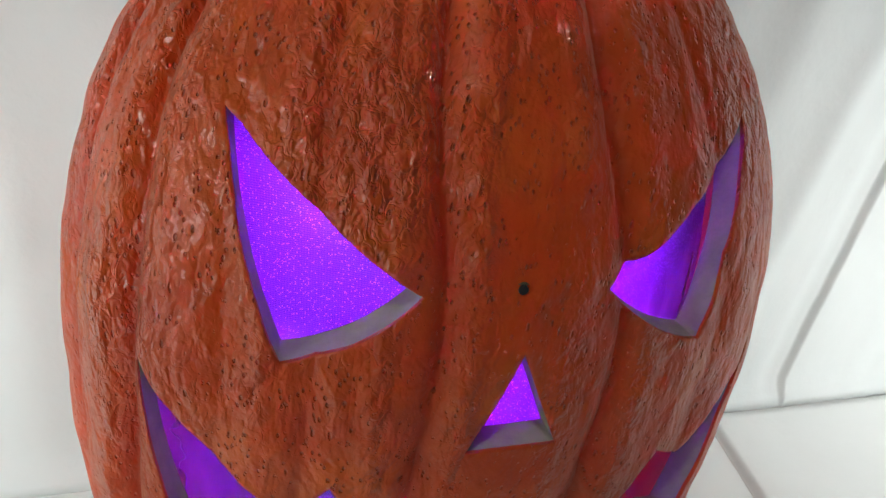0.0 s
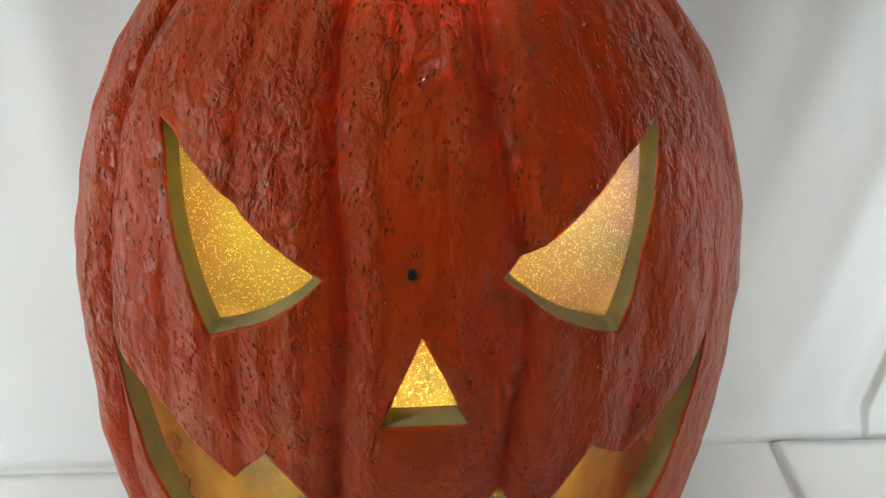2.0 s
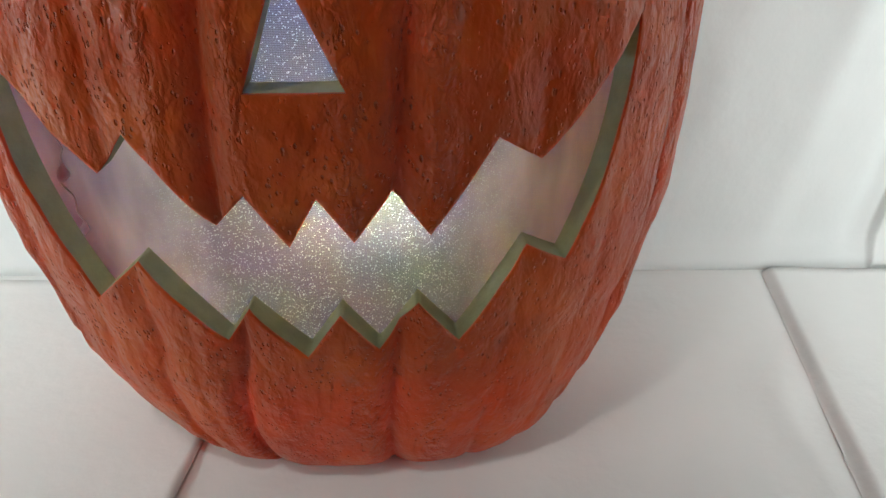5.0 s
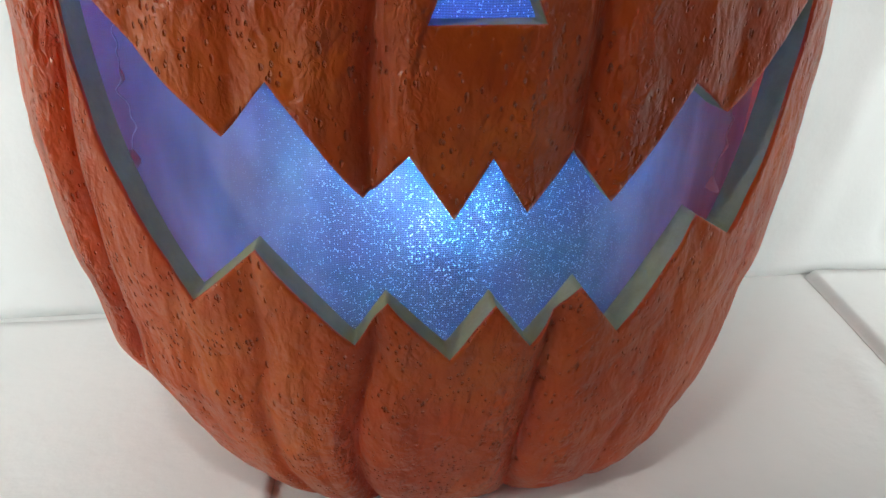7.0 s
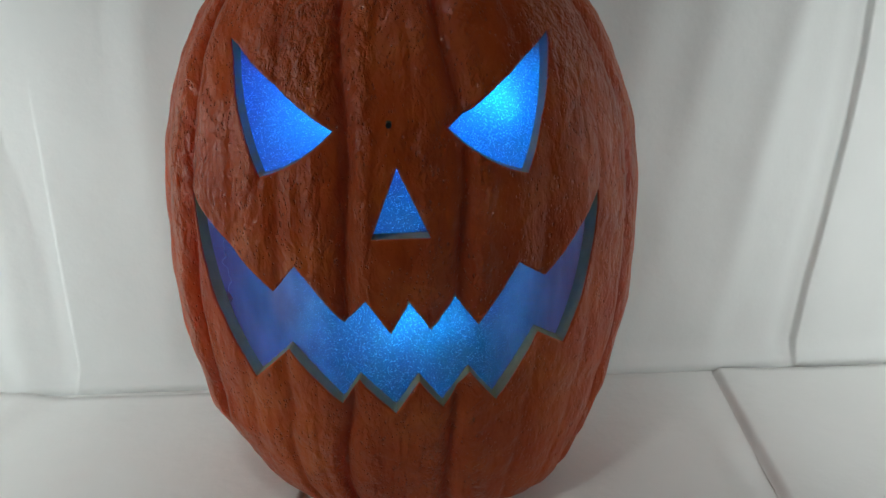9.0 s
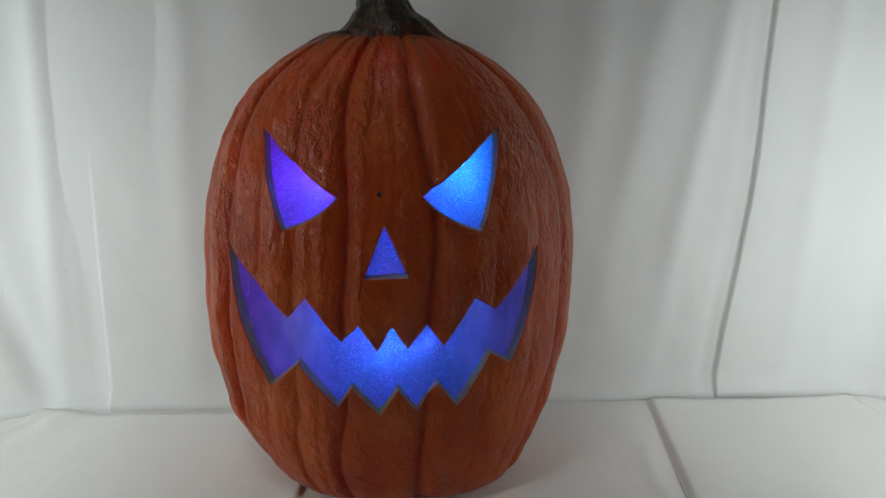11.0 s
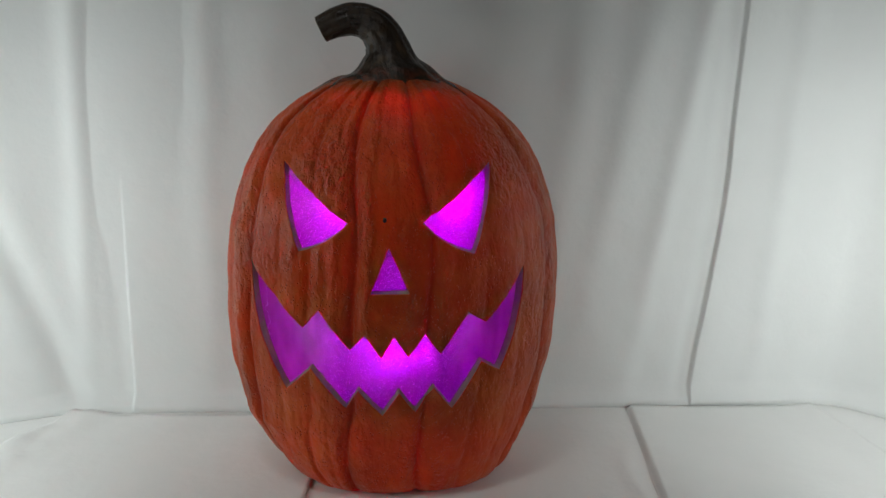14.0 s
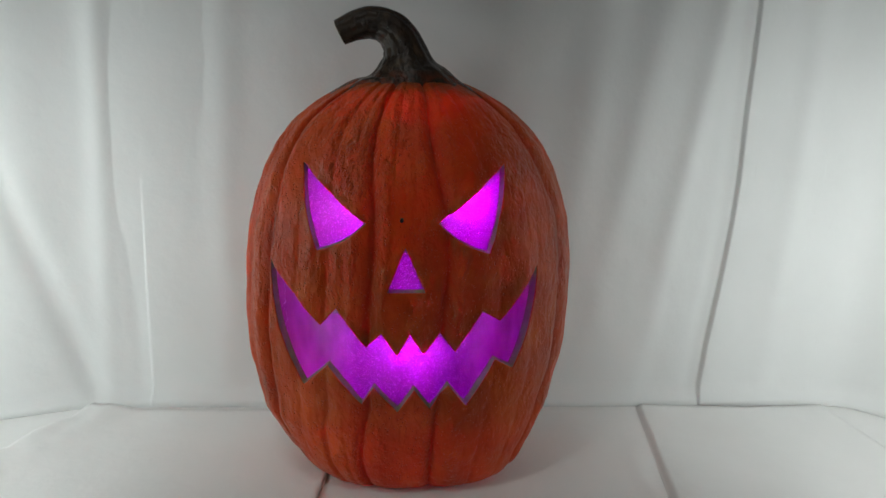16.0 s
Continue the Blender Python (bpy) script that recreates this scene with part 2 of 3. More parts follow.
def wall_wave(x, z):
    """How far the hanging cloth comes forward at x, z."""
    d = 0.0
    hang = 0.35 + 0.65 * smooth_step(z, 0.0, 0.30)
    d += 0.007 * hang * math.sin(9.5 * x + 1.3 * noise.noise((x * 3, 0, z * 1.5)) + 0.6)
    d += 0.0035 * hang * math.sin(31 * x + 2.0 * noise.noise((x * 4, 3, z * 2)) - 4 * z)
    # long folds behind and beside the pumpkin
    for at, lean, width, high in ((0.175, 0.10, 0.022, 0.0050), (0.225, 0.16, 0.018, 0.0035), (0.283, 0.13, 0.013, 0.0052), (-0.17, 0.02, 0.018, 0.0040), (-0.285, 0.03, 0.012, 0.0045), (0.40, 0.03, 0.014, 0.0045)):
        u = (x - at - lean * (z - 0.25)) / width
        d += high * hang * math.exp(-u * u)
    u = (x + 0.302 + 0.29 * z) / 0.012
    d -= 0.0040 * math.exp(-u * u)
    # two lengths of cloth that lie over their neighbours, edges towards -x
    for edge, high in ((-0.2505 + 0.03 * smooth_step(z, 0.28, 0.55), 0.0032), (0.322 + 0.017 * smooth_step(z, 0.0, 0.25) + 0.002 * math.sin(11 * z), 0.0055)):
        u = x - edge
        d += high * smooth_step(u, -0.0016, 0.0016) * (1 - smooth_step(u, 0.015, 0.13))
        d -= 0.4 * high * math.exp(-(((u + 0.011) / 0.008) ** 2))
    u = (z - 0.253 - 0.01 * (x - 0.39)) / 0.0016
    if 0.355 < x < 0.43:
        d += 0.0008 * math.exp(-u * u)
    d += 0.0012 * noise.noise((x * 16, 1, z * 13)) + 0.0006 * noise.noise((x * 40, 2, z * 35))
    return max(d, -0.006) * smooth_step(z, -0.001, 0.010)


def span(a, b, n):
    return [a + (b - a) * i / (n - 1) for i in range(n)]


WALL_Y = 0.094


def plan_line():
    """The line of the cloth on the floor, from one open side round the back to the other, with rounded corners."""
    raw = [(-1.00, -0.60), (-0.80, -0.14), (-0.42, 0.055), (-0.312, WALL_Y), (0.485, WALL_Y), (0.60, -0.010), (0.92, -0.20), (1.00, -0.60)]
    pts = np.array(raw)
    t = np.concatenate([[0], np.cumsum(np.linalg.norm(np.diff(pts, axis=0), axis=1))])
    fine = np.linspace(0, t[-1], 3000)
    k = np.exp(-np.linspace(-2.2, 2.2, 81) ** 2)
    k /= k.sum()

    def ease(v):
        q = np.interp(fine, t, v)
        return np.convolve(np.concatenate([2 * q[0] - q[40:0:-1], q, 2 * q[-1] - q[-2:-42:-1]]), k, "valid")

    return np.stack([ease(pts[:, 0]), ease(pts[:, 1])], -1)


PLAN = plan_line()
AWAY = np.gradient(PLAN, axis=0)
AWAY = np.stack([AWAY[:, 1], -AWAY[:, 0]], -1) / np.linalg.norm(AWAY, axis=1)[:, None]
STEPS = [i for i in range(0, 3000, 12) if PLAN[i][0] < -0.44] + [i for i in range(3000) if -0.44 <= PLAN[i][0] <= 0.50 and PLAN[i][1] > -0.12]
STEPS += [i for i in range(STEPS[-1] + 1, 3000, 12)]


def wall_place(i, z):
    (x, y), (nx, ny) = PLAN[int(i)], AWAY[int(i)]
    d = wall_wave(x, z) - 0.010 * smooth_step(z, 0, 0.02) + 0.010
    if y < 0.06:
        d += 0.007 * math.sin(26 * y + 2 * noise.noise((x * 4, y * 4, z * 2))) * smooth_step(-y, -0.06, 0.0) * smooth_step(z, 0, 0.05)
    return (x + nx * d, y + ny * d, z)


wall = cloth_sheet("wall_north", STEPS, span(0.0, 0.86, 130), wall_place, CLOTH)
tagged(wall, "white hanging cloth backdrop with soft folds and creases", "wall", kind="structure")


def box(name, lo, hi, mat):
    bm = bmesh.new()
    bmesh.ops.create_cube(bm, size=1)
    for v in bm.verts:
        v.co = [l + (c + 0.5) * (h - l) for c, l, h in zip(v.co, lo, hi)]
    me = bpy.data.meshes.new(name)
    bm.to_mesh(me)
    me.materials.append(mat)
    return new(name, me)


# unseen top and back are added, dark so that little light bounces forward
tagged(box("ceiling", (-1.10, -1.10, 0.862), (1.10, 0.12, 0.872), DIM), "unseen dim sheet overhead, added to close the set", "ceiling", kind="structure")
tagged(box("wall_south", (-1.10, -1.12, 0.0), (1.10, -1.10, 0.86), DIM), "unseen dim sheet behind the camera, added to close the set", "wall", kind="structure")


def floor_place(x, y):
    d = 0.0012 * noise.noise((x * 9, y * 9, 0)) + 0.0006 * noise.noise((x * 30, y * 24, 4))
    near = math.hypot(x / 0.17, (y + 0.02) / 0.13)
    d *= smooth_step(near, 0.75, 1.3)
    # a crumpled ridge beside the loose panel
    u = (x - 0.222 - 0.14 * (y + 0.03) - 0.006 * math.sin(40 * y)) / 0.006
    d += 0.0018 * math.exp(-u * u) * smooth_step(y, -0.16, -0.05) * (1 - smooth_step(y, -0.02, 0.03))
    return (x, y, min(d, 0.003) - 0.0005)


floor = cloth_sheet("floor", span(-1.10, 1.10, 380), span(-1.10, 0.12, 230), floor_place, CLOTH_FLOOR)
tagged(floor, "white cloth floor with faint wrinkles", "floor", kind="structure")


def loose_panel(s, t):
    # s runs along from the raised edge to the side wall, t from the back to the front
    y = 0.080 - 0.75 * t
    left = 0.253 - 0.165 * (0.084 - y) + 0.05 * max(0.0, -0.10 - y)
    x = left + (0.462 + 0.10 * (0.084 - y) - 0.008 - left) * s
    lift = 0.0042 * smooth_step(s, 0.0, 0.03) - 0.0022 * smooth_step(s, 0.06, 0.25)
    lift += 0.0022 * smooth_step(s, 0.80, 1.0) + 0.0010 * noise.noise((x * 18, y * 14, 7))
    return (x, y, -0.0008 + lift)


panel = cloth_sheet("cloth_panel", [v * v for v in span(0, 1, 80)], span(0, 1, 110), loose_panel, CLOTH_FLOOR)
tagged(panel, "loose white cloth panel with raised edge on the floor cloth", "cloth")


def west_panel(s, t):
    y = 0.078 - 0.75 * t
    right = -0.0575 + 0.075 * (y + 0.046) + 0.004 * math.sin(14 * y)
    left = -0.300 - 0.50 * (0.084 - y)
    x = right + (left - right) * s
    lift = 0.0016 * math.exp(-((s - 0.01) / 0.04) ** 2) * smooth_step(-y, 0.045, 0.09)
    lift += 0.0012 * noise.noise((x * 15, y * 12, 3)) * smooth_step(s, 0.15, 0.4)
    crumple = smooth_step(s, 0.80, 1.0) * (0.005 + 0.010 * abs(noise.noise((x * 26, y * 20, 2))) + 0.003 * noise.noise((x * 60, y * 50, 5)))
    return (x, y, 0.0012 + lift + crumple)


second = cloth_sheet("cloth_panel", span(0, 1, 70), span(0, 1, 110), west_panel, CLOTH_FLOOR)
tagged(second, "smooth white cloth panel running under the pumpkin, edge slightly raised", "cloth")


# ---- the pumpkin lantern ----
lantern = new("jack_o_lantern")
lantern.matrix_world = pose(0.008, 0, 0)
tagged(lantern, "orange carved foam pumpkin lantern with grinning face lit from inside", "pumpkin")

HEIGHTS = np.array([0.0, 0.004, 0.014, 0.035, 0.062, 0.088, 0.114, 0.140, 0.165, 0.190, 0.214, 0.238, 0.261, 0.280, 0.297, 0.312, 0.324, 0.331, 0.335])
WIDTHS = np.array([0.088, 0.096, 0.1045, 0.1145, 0.1225, 0.128, 0.133, 0.136, 0.137, 0.1365, 0.134, 0.1295, 0.1225, 0.1135, 0.1025, 0.085, 0.064, 0.045, 0.015])
FRONTS = np.array([0.064, 0.070, 0.0755, 0.0815, 0.0865, 0.0900, 0.0910, 0.0915, 0.0920, 0.0920, 0.0905, 0.0870, 0.0790, 0.0705, 0.0600, 0.0500, 0.0400, 0.0280, 0.009])
POWER, WALL = 2.15, 0.0095
# the shell is a little lopsided: width factor and set-back of the widest line on each side, by height
NODES = np.array([0, 0.025, 0.06, 0.10, 0.16, 0.22, 0.28, 0.335])
WIDE_WEST = np.array([0.8416, 0.9453, 1.0275, 1.0257, 0.9886, 0.9883, 0.9623, 0.9159])
WIDE_EAST = np.array([1.0355, 1.0097, 1.0616, 1.0893, 1.0782, 1.0705, 1.0148, 0.8963])
BACK_WEST = np.array([0.0238, 0.0133, 0.0019, -0.0060, -0.0065, -0.0015, 0.0038, 0.0092])
BACK_EAST = np.array([0.0196, 0.0236, 0.0278, 0.0361, 0.0474, 0.0586, 0.0655, 0.0699])
FACE_SHIFT = -0.006


def catmull(xs, ys, n):
    """Smooth curve through the points, by even steps of the chord."""
    t = np.concatenate([[0], np.cumsum(np.hypot(np.diff(xs), np.diff(ys)))])
    out_t = np.linspace(0, t[-1], n)
    return t, out_t


CHORD, FINE = catmull(WIDTHS, HEIGHTS, 900)
LENGTH = float(CHORD[-1])


def eased(values):
    v = np.interp(FINE, CHORD, values)
    k = np.exp(-np.linspace(-2.2, 2.2, 61) ** 2)
    k /= k.sum()
    padded = np.concatenate([2 * v[0] - v[30:0:-1], v, 2 * v[-1] - v[-2:-32:-1]])
    return np.convolve(padded, k, "valid")


Z_S, A_S, B_S = eased(HEIGHTS), eased(WIDTHS), eased(FRONTS)

# grooves between the ribs: angle, depth, half-width in degrees
GROOVES = [(-13.0, 0.0058, 1.7), (8.0, 0.0056, 1.7), (-28, 0.0026, 1.9), (25, 0.0018, 1.9), (-40, 0.0012, 2.2), (40, 0.0012, 2.2),
           (-57, 0.0066, 2.6), (57, 0.0066, 2.6), (-75, 0.0048, 2.8), (75, 0.0048, 2.8)]
GROOVES += [(a, 0.0040, 4.5) for a in range(96, 270, 19)]


def groove_depth(theta, s):
    """Depth of the grooves at angle theta (radians) and way s up the profile."""
    deg = np.degrees(theta) + 1.6 * np.sin(s * 19 + 1.0) + 0.8 * np.sin(s * 47)
    total = np.zeros_like(deg)
    for at, depth, width in GROOVES:
        gap = np.abs((deg - at + 180) % 360 - 180)
        total += depth * np.exp(-(gap / width) ** 1.05)
    fade = np.interp(s / LENGTH, [0, 0.05, 0.14, 0.86, 0.97, 1], [0.9, 1.15, 1.05, 1.0, 0.7, 0.3])
    return total * fade


def side_factor(theta, z):
    """Width factor of the shell on the side of that angle."""
    both = np.interp(z, NODES, WIDE_WEST), np.interp(z, NODES, WIDE_EAST)
    east = np.clip(np.sin(theta) / 0.12, -1, 1) * 0.5 + 0.5
    return both[0] * (1 - east) + both[1] * east


def shell_point(theta, s, inset=0.0, ribs=True):
    a = np.interp(s, FINE, A_S)
    b = np.interp(s, FINE, B_S)
    z = np.interp(s, FINE, Z_S)
    back = np.where(np.sin(theta) > 0, np.interp(z, NODES, BACK_EAST), np.interp(z, NODES, BACK_WEST))
    y_mid = np.minimum(back * np.abs(np.sin(theta)) * a / 0.137, 0.62 * b)
    b = np.where(np.cos(theta) < 0, b * 0.84 - y_mid, b + y_mid)
    sn, cs = np.sin(theta), np.cos(theta)
    power = POWER + 0.55 * np.clip((0.078 - z) / 0.07, 0, 1)  # squarer towards the base
    ex = np.sign(sn) * np.abs(sn) ** (2 / power)
    ey = -np.sign(cs) * np.abs(cs) ** (2 / power)
    nx, ny = ex / np.maximum(a, 1e-3), ey / np.maximum(b, 1e-3)
    nn = np.maximum(np.hypot(nx, ny), 1e-6)
    low = np.interp(s / LENGTH, [0, 0.1, 0.75, 1.0], [0.3, 1, 1, 0.25])
    d = -inset * low
    if ribs:
        d = d - groove_depth(theta, s) + 0.0016
    x = a * ex * side_factor(theta, z) + d * nx / nn
    y = y_mid + b * ey + d * ny / nn
    if inset:
        z = np.clip(z, inset, 0.335 - inset)
    return np.stack([x, y, z], -1)


def face_param(x, z, inset=0.0):
    """Angle and way up the profile at which the front of the shell has that x and z."""
    s = np.interp(z, Z_S, FINE)
    a = np.interp(s, FINE, A_S) - inset
    theta = np.asarray(x) * 8.0
    for _ in range(12):
        r = np.clip(np.abs(x) / (a * side_factor(theta, z)), 0, 0.999)
        theta = np.sign(x) * np.arcsin(r ** (POWER / 2))
    return theta, s


def bent(p, q, bow, n):
    """Points from p to just before q along an arc; bow is to the right of the way, as a part of its length."""
    (x0, z0), (x1, z1) = p, q
    dx, dz = x1 - x0, z1 - z0
    return [(x0 + dx * k / n + bow * dz * 4 * (k / n) * (1 - k / n), z0 + dz * k / n - bow * dx * 4 * (k / n) * (1 - k / n)) for k in range(n)]


def outline(corners, bows, step=0.0022):
    pts = []
    for i, p in enumerate(corners):
        q = corners[(i + 1) % len(corners)]
        n = max(2, round(math.hypot(q[0] - p[0], q[1] - p[1]) / step))
        pts += bent(p, q, bows.get(i, 0.0), n)
    return np.array(pts)


OPENINGS = {
    "west eye": outline([(-0.075, 0.270), (-0.028, 0.229), (-0.064, 0.207)], {0: 0.035, 1: -0.07, 2: -0.05}),
    "east eye": outline([(0.075, 0.272), (0.064, 0.207), (0.025, 0.230)], {0: -0.05, 1: -0.07, 2: 0.022}),
    "nose": outline([(0.001, 0.2125), (0.0165, 0.1785), (-0.0120, 0.1780)], {}),
    "mouth": outline([(-0.102, 0.197), (-0.0625, 0.149), (-0.050, 0.164), (-0.028, 0.133), (-0.016, 0.1465), (-0.004, 0.1285), (0.0055, 0.1455),
                      (0.016, 0.1295), (0.0285, 0.146), (0.040, 0.131), (0.060, 0.163), (0.075, 0.153), (0.104, 0.194),
                      (0.087, 0.112), (0.073, 0.121), (0.050, 0.085), (0.036, 0.103), (0.022, 0.083), (0.0095, 0.100), (-0.003, 0.081),
                      (-0.0215, 0.101), (-0.031, 0.086), (-0.057, 0.117), (-0.076, 0.098)], {0: 0.02, 11: 0.02, 12: -0.06, 23: -0.07}),
}
OPENINGS = {k: v + np.array([FACE_SHIFT, 0]) for k, v in OPENINGS.items()}
ROUND = 0.115  # metres of girth for each radian, for even triangles


def inside_loop(loop, pts):
    x, y = pts[:, 0], pts[:, 1]
    hit = np.zeros(len(pts), bool)
    for (x0, y0), (x1, y1) in zip(loop, np.roll(loop, -1, 0)):
        cross = (y0 > y) != (y1 > y)
        with np.errstate(divide="ignore", invalid="ignore"):
            hit ^= cross & (x < (x1 - x0) * (y - y0) / (y1 - y0) + x0)
    return hit


def cut_sheet(loops, columns, rows, clear):
    """Flat triangles over columns x rows with the loops cut out: points, triangles, and the index of each loop's points."""
    from mathutils.geometry import delaunay_2d_cdt
    grid = np.array([(u, v) for v in rows for u in columns])
    keep = np.ones(len(grid), bool)
    for loop in loops:
        lo, hi = loop.min(0) - 0.01, loop.max(0) + 0.01
        near = np.where(((grid > lo) & (grid < hi)).all(1))[0]
        if not len(near):
            continue
        g = grid[near]
        best = np.full(len(g), 9.0)
        for p, q in zip(loop, np.roll(loop, -1, 0)):
            d = q - p
            k = np.clip(((g - p) @ d) / (d @ d), 0, 1)
            best = np.minimum(best, np.hypot(*(g - p - k[:, None] * d).T))
        keep[near[(best < clear) | inside_loop(loop, g)]] = False
    grid = grid[keep]
    pts = np.concatenate(list(loops) + [grid])
    edges, at = [], 0
    for loop in loops:
        n = len(loop)
        edges += [(at + i, at + (i + 1) % n) for i in range(n)]
        at += n
    out = delaunay_2d_cdt([Vector(p) for p in pts], edges, [], 0, 1e-7)
    verts, tris, origin = np.array([tuple(v) for v in out[0]]), np.array([t for t in out[2] if len(t) == 3]), out[3]
    back = {}
    for i, src in enumerate(origin):
        for j in src:
            back[j] = i
    middle = verts[tris].mean(1)
    gone = np.zeros(len(tris), bool)
    for loop in loops:
        gone |= inside_loop(loop, middle)
    index, at = [], 0
    for loop in loops:
        index.append([back[at + i] for i in range(len(loop))])
        at += len(loop)
    return verts, tris[~gone], index


def build_shell():
    outer_loops, inner_loops = [], []
    for loop in OPENINGS.values():
        th, s = face_param(loop[:, 0], loop[:, 1])
        outer_loops.append(np.stack([th * ROUND, s], -1))
        th, s = face_param(loop[:, 0] * 0.965, loop[:, 1], WALL)
        inner_loops.append(np.stack([th * ROUND, s], -1))
    front = list(np.linspace(-1.75, 1.75, 330))
    rest = list(np.linspace(1.75, 2 * math.pi - 1.75, 90))[1:]
    cols = [c * ROUND for c in front + rest]
    rows = list(np.linspace(0, LENGTH, 330))
    v_out, t_out, i_out = cut_sheet(outer_loops, cols, rows, 0.0006)
    v_in, t_in, i_in = cut_sheet(inner_loops, [c * ROUND for c in np.linspace(-1.75, 2 * math.pi - 1.75, 120)], list(np.linspace(0, LENGTH, 80)), 0.0012)
    th, s = v_out[:, 0] / ROUND, v_out[:, 1]
    p_out = shell_point(th, s)
    fine = np.array([0.0010 * noise.noise(Vector(p) * 38) + 0.0005 * noise.noise(Vector((p[0] * 170, p[1] * 170, p[2] * 80))) for p in p_out])
    out_dir = p_out * np.array([1, 2.2, 0])
    out_dir /= np.maximum(np.linalg.norm(out_dir, axis=1), 1e-6)[:, None]
    p_out = p_out + out_dir * fine[:, None]
    p_in = shell_point(v_in[:, 0] / ROUND, v_in[:, 1], WALL, ribs=False)
    verts = [*p_out, *p_in]
    faces = [tuple(t) for t in t_out]
    slots = [0] * len(faces)
    base = len(p_out)
    for t in t_in:
        faces.append((base + t[0], base + t[2], base + t[1]))
        slots.append(2)
    for a, b in zip(i_out, i_in):
        lip = len(verts)
        n = len(a)
        for k in range(n):
            verts.append(p_out[a[k]] * 0.88 + p_in[b[k]] * 0.12)
        ring = len(verts)
        verts += [p_out[a[k]] * 0.88 + p_in[b[k]] * 0.12 for k in range(n)]
        back = len(verts)
        verts += [p_in[b[k]] for k in range(n)]
        for k in range(n):
            m = (k + 1) % n
            faces.append((a[m], a[k], lip + k, lip + m))
            slots.append(0)
            faces.append((ring + m, ring + k, back + k, back + m))
            slots.append(1)
    me = mesh_of("shell", verts, faces, [SKIN, FOAM, INSIDE])
    me.polygons.foreach_set("material_index", slots)
    deg = np.degrees(th)
    rough = np.zeros(len(verts))
    band = np.zeros(base)
    for at, deep, _ in GROOVES:
        if deep > 0.002:
            gap = np.abs((deg - at + 180) % 360 - 180)
            band = np.maximum(band, np.exp(-((gap - 5.0) / 2.4) ** 2) * min(1.0, deep / 0.005))
    z_at = p_out[:, 2]
    brow = np.exp(-((deg + 24) / 11) ** 2 - ((z_at - 0.268) / 0.030) ** 2) + 0.8 * np.exp(-((deg - 38) / 12) ** 2 - ((z_at - 0.275) / 0.035) ** 2)
    cheek = 0.55 * np.clip((np.abs(deg) - 26) / 22, 0, 1) * np.clip((z_at - 0.10) / 0.06, 0.25, 1)
    patchy = np.array([0.65 + 0.8 * noise.noise((q[0] * 26, q[1] * 26 + 5, q[2] * 17)) for q in p_out])
    rough[:base] = np.clip((0.75 * band + cheek) * np.clip(patchy, 0.1, 1.2) + brow, 0.18, 1)
    me.attributes.new("rough", "FLOAT", "POINT").data.foreach_set("value", rough)
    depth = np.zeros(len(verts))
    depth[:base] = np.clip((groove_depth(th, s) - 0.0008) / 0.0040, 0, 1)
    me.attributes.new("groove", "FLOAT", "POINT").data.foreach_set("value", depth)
    bm = bmesh.new()
    bm.from_mesh(me)
    seam = [v for v in bm.verts if v.co.y > 0 or v.co.z < 0.002 or v.co.z > 0.33]
    bmesh.ops.remove_doubles(bm, verts=seam, dist=0.00001)
    for end in (0.0, 0.335):
        rim = [e for e in bm.edges if e.is_boundary and abs(e.verts[0].co.z - end) < 0.004 and abs(e.verts[1].co.z - end) < 0.004]
        if rim:
            bmesh.ops.holes_fill(bm, edges=rim, sides=0)
    bm.to_mesh(me)
    bm.free()
    return me


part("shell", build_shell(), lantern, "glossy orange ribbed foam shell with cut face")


def liner_y(across, z):
    """Points of the liner at a height, stretched from side to side behind the face and clear of the shell; across runs from -1 to 1."""
    side = np.linspace(-1.57, 1.57, 400)
    wall_at = shell_point(side, np.full_like(side, np.interp(z, Z_S, FINE)), WALL + 0.0015, ribs=False)
    edge = np.where(across < 0, -wall_at[0, 0], wall_at[-1, 0]) * 0.965
    x = across * edge
    mid = np.interp(0.0, wall_at[:, 0], wall_at[:, 1]) + 0.004
    end = np.interp(np.sign(across) * edge, wall_at[:, 0], wall_at[:, 1])
    y = mid + (end - mid) * np.abs(across) ** 1.5
    return x, np.maximum(y, np.interp(x, wall_at[:, 0], wall_at[:, 1]))


def build_liner():
    """The glitter fabric stretched behind the face and glued to the shell at its sides."""
    across = np.linspace(-1, 1, 150)
    zs = np.linspace(0.066, 0.290, 130)
    verts = []
    for z in zs:
        for x, yy in zip(*liner_y(across, z)):
            fold = 0.0022 * abs(noise.noise((x * 34, 0, z * 16))) + 0.0010 * abs(noise.noise((x * 90, 4, z * 30)))
            verts.append((x, yy + fold, z))
    w = len(across)
    faces = [(j * w + i, j * w + i + 1, (j + 1) * w + i + 1, (j + 1) * w + i) for j in range(len(zs) - 1) for i in range(w - 1)]
    return mesh_of("liner", verts, faces, [LINER])


part("liner", build_liner(), lantern, "shimmering white glitter fabric liner")


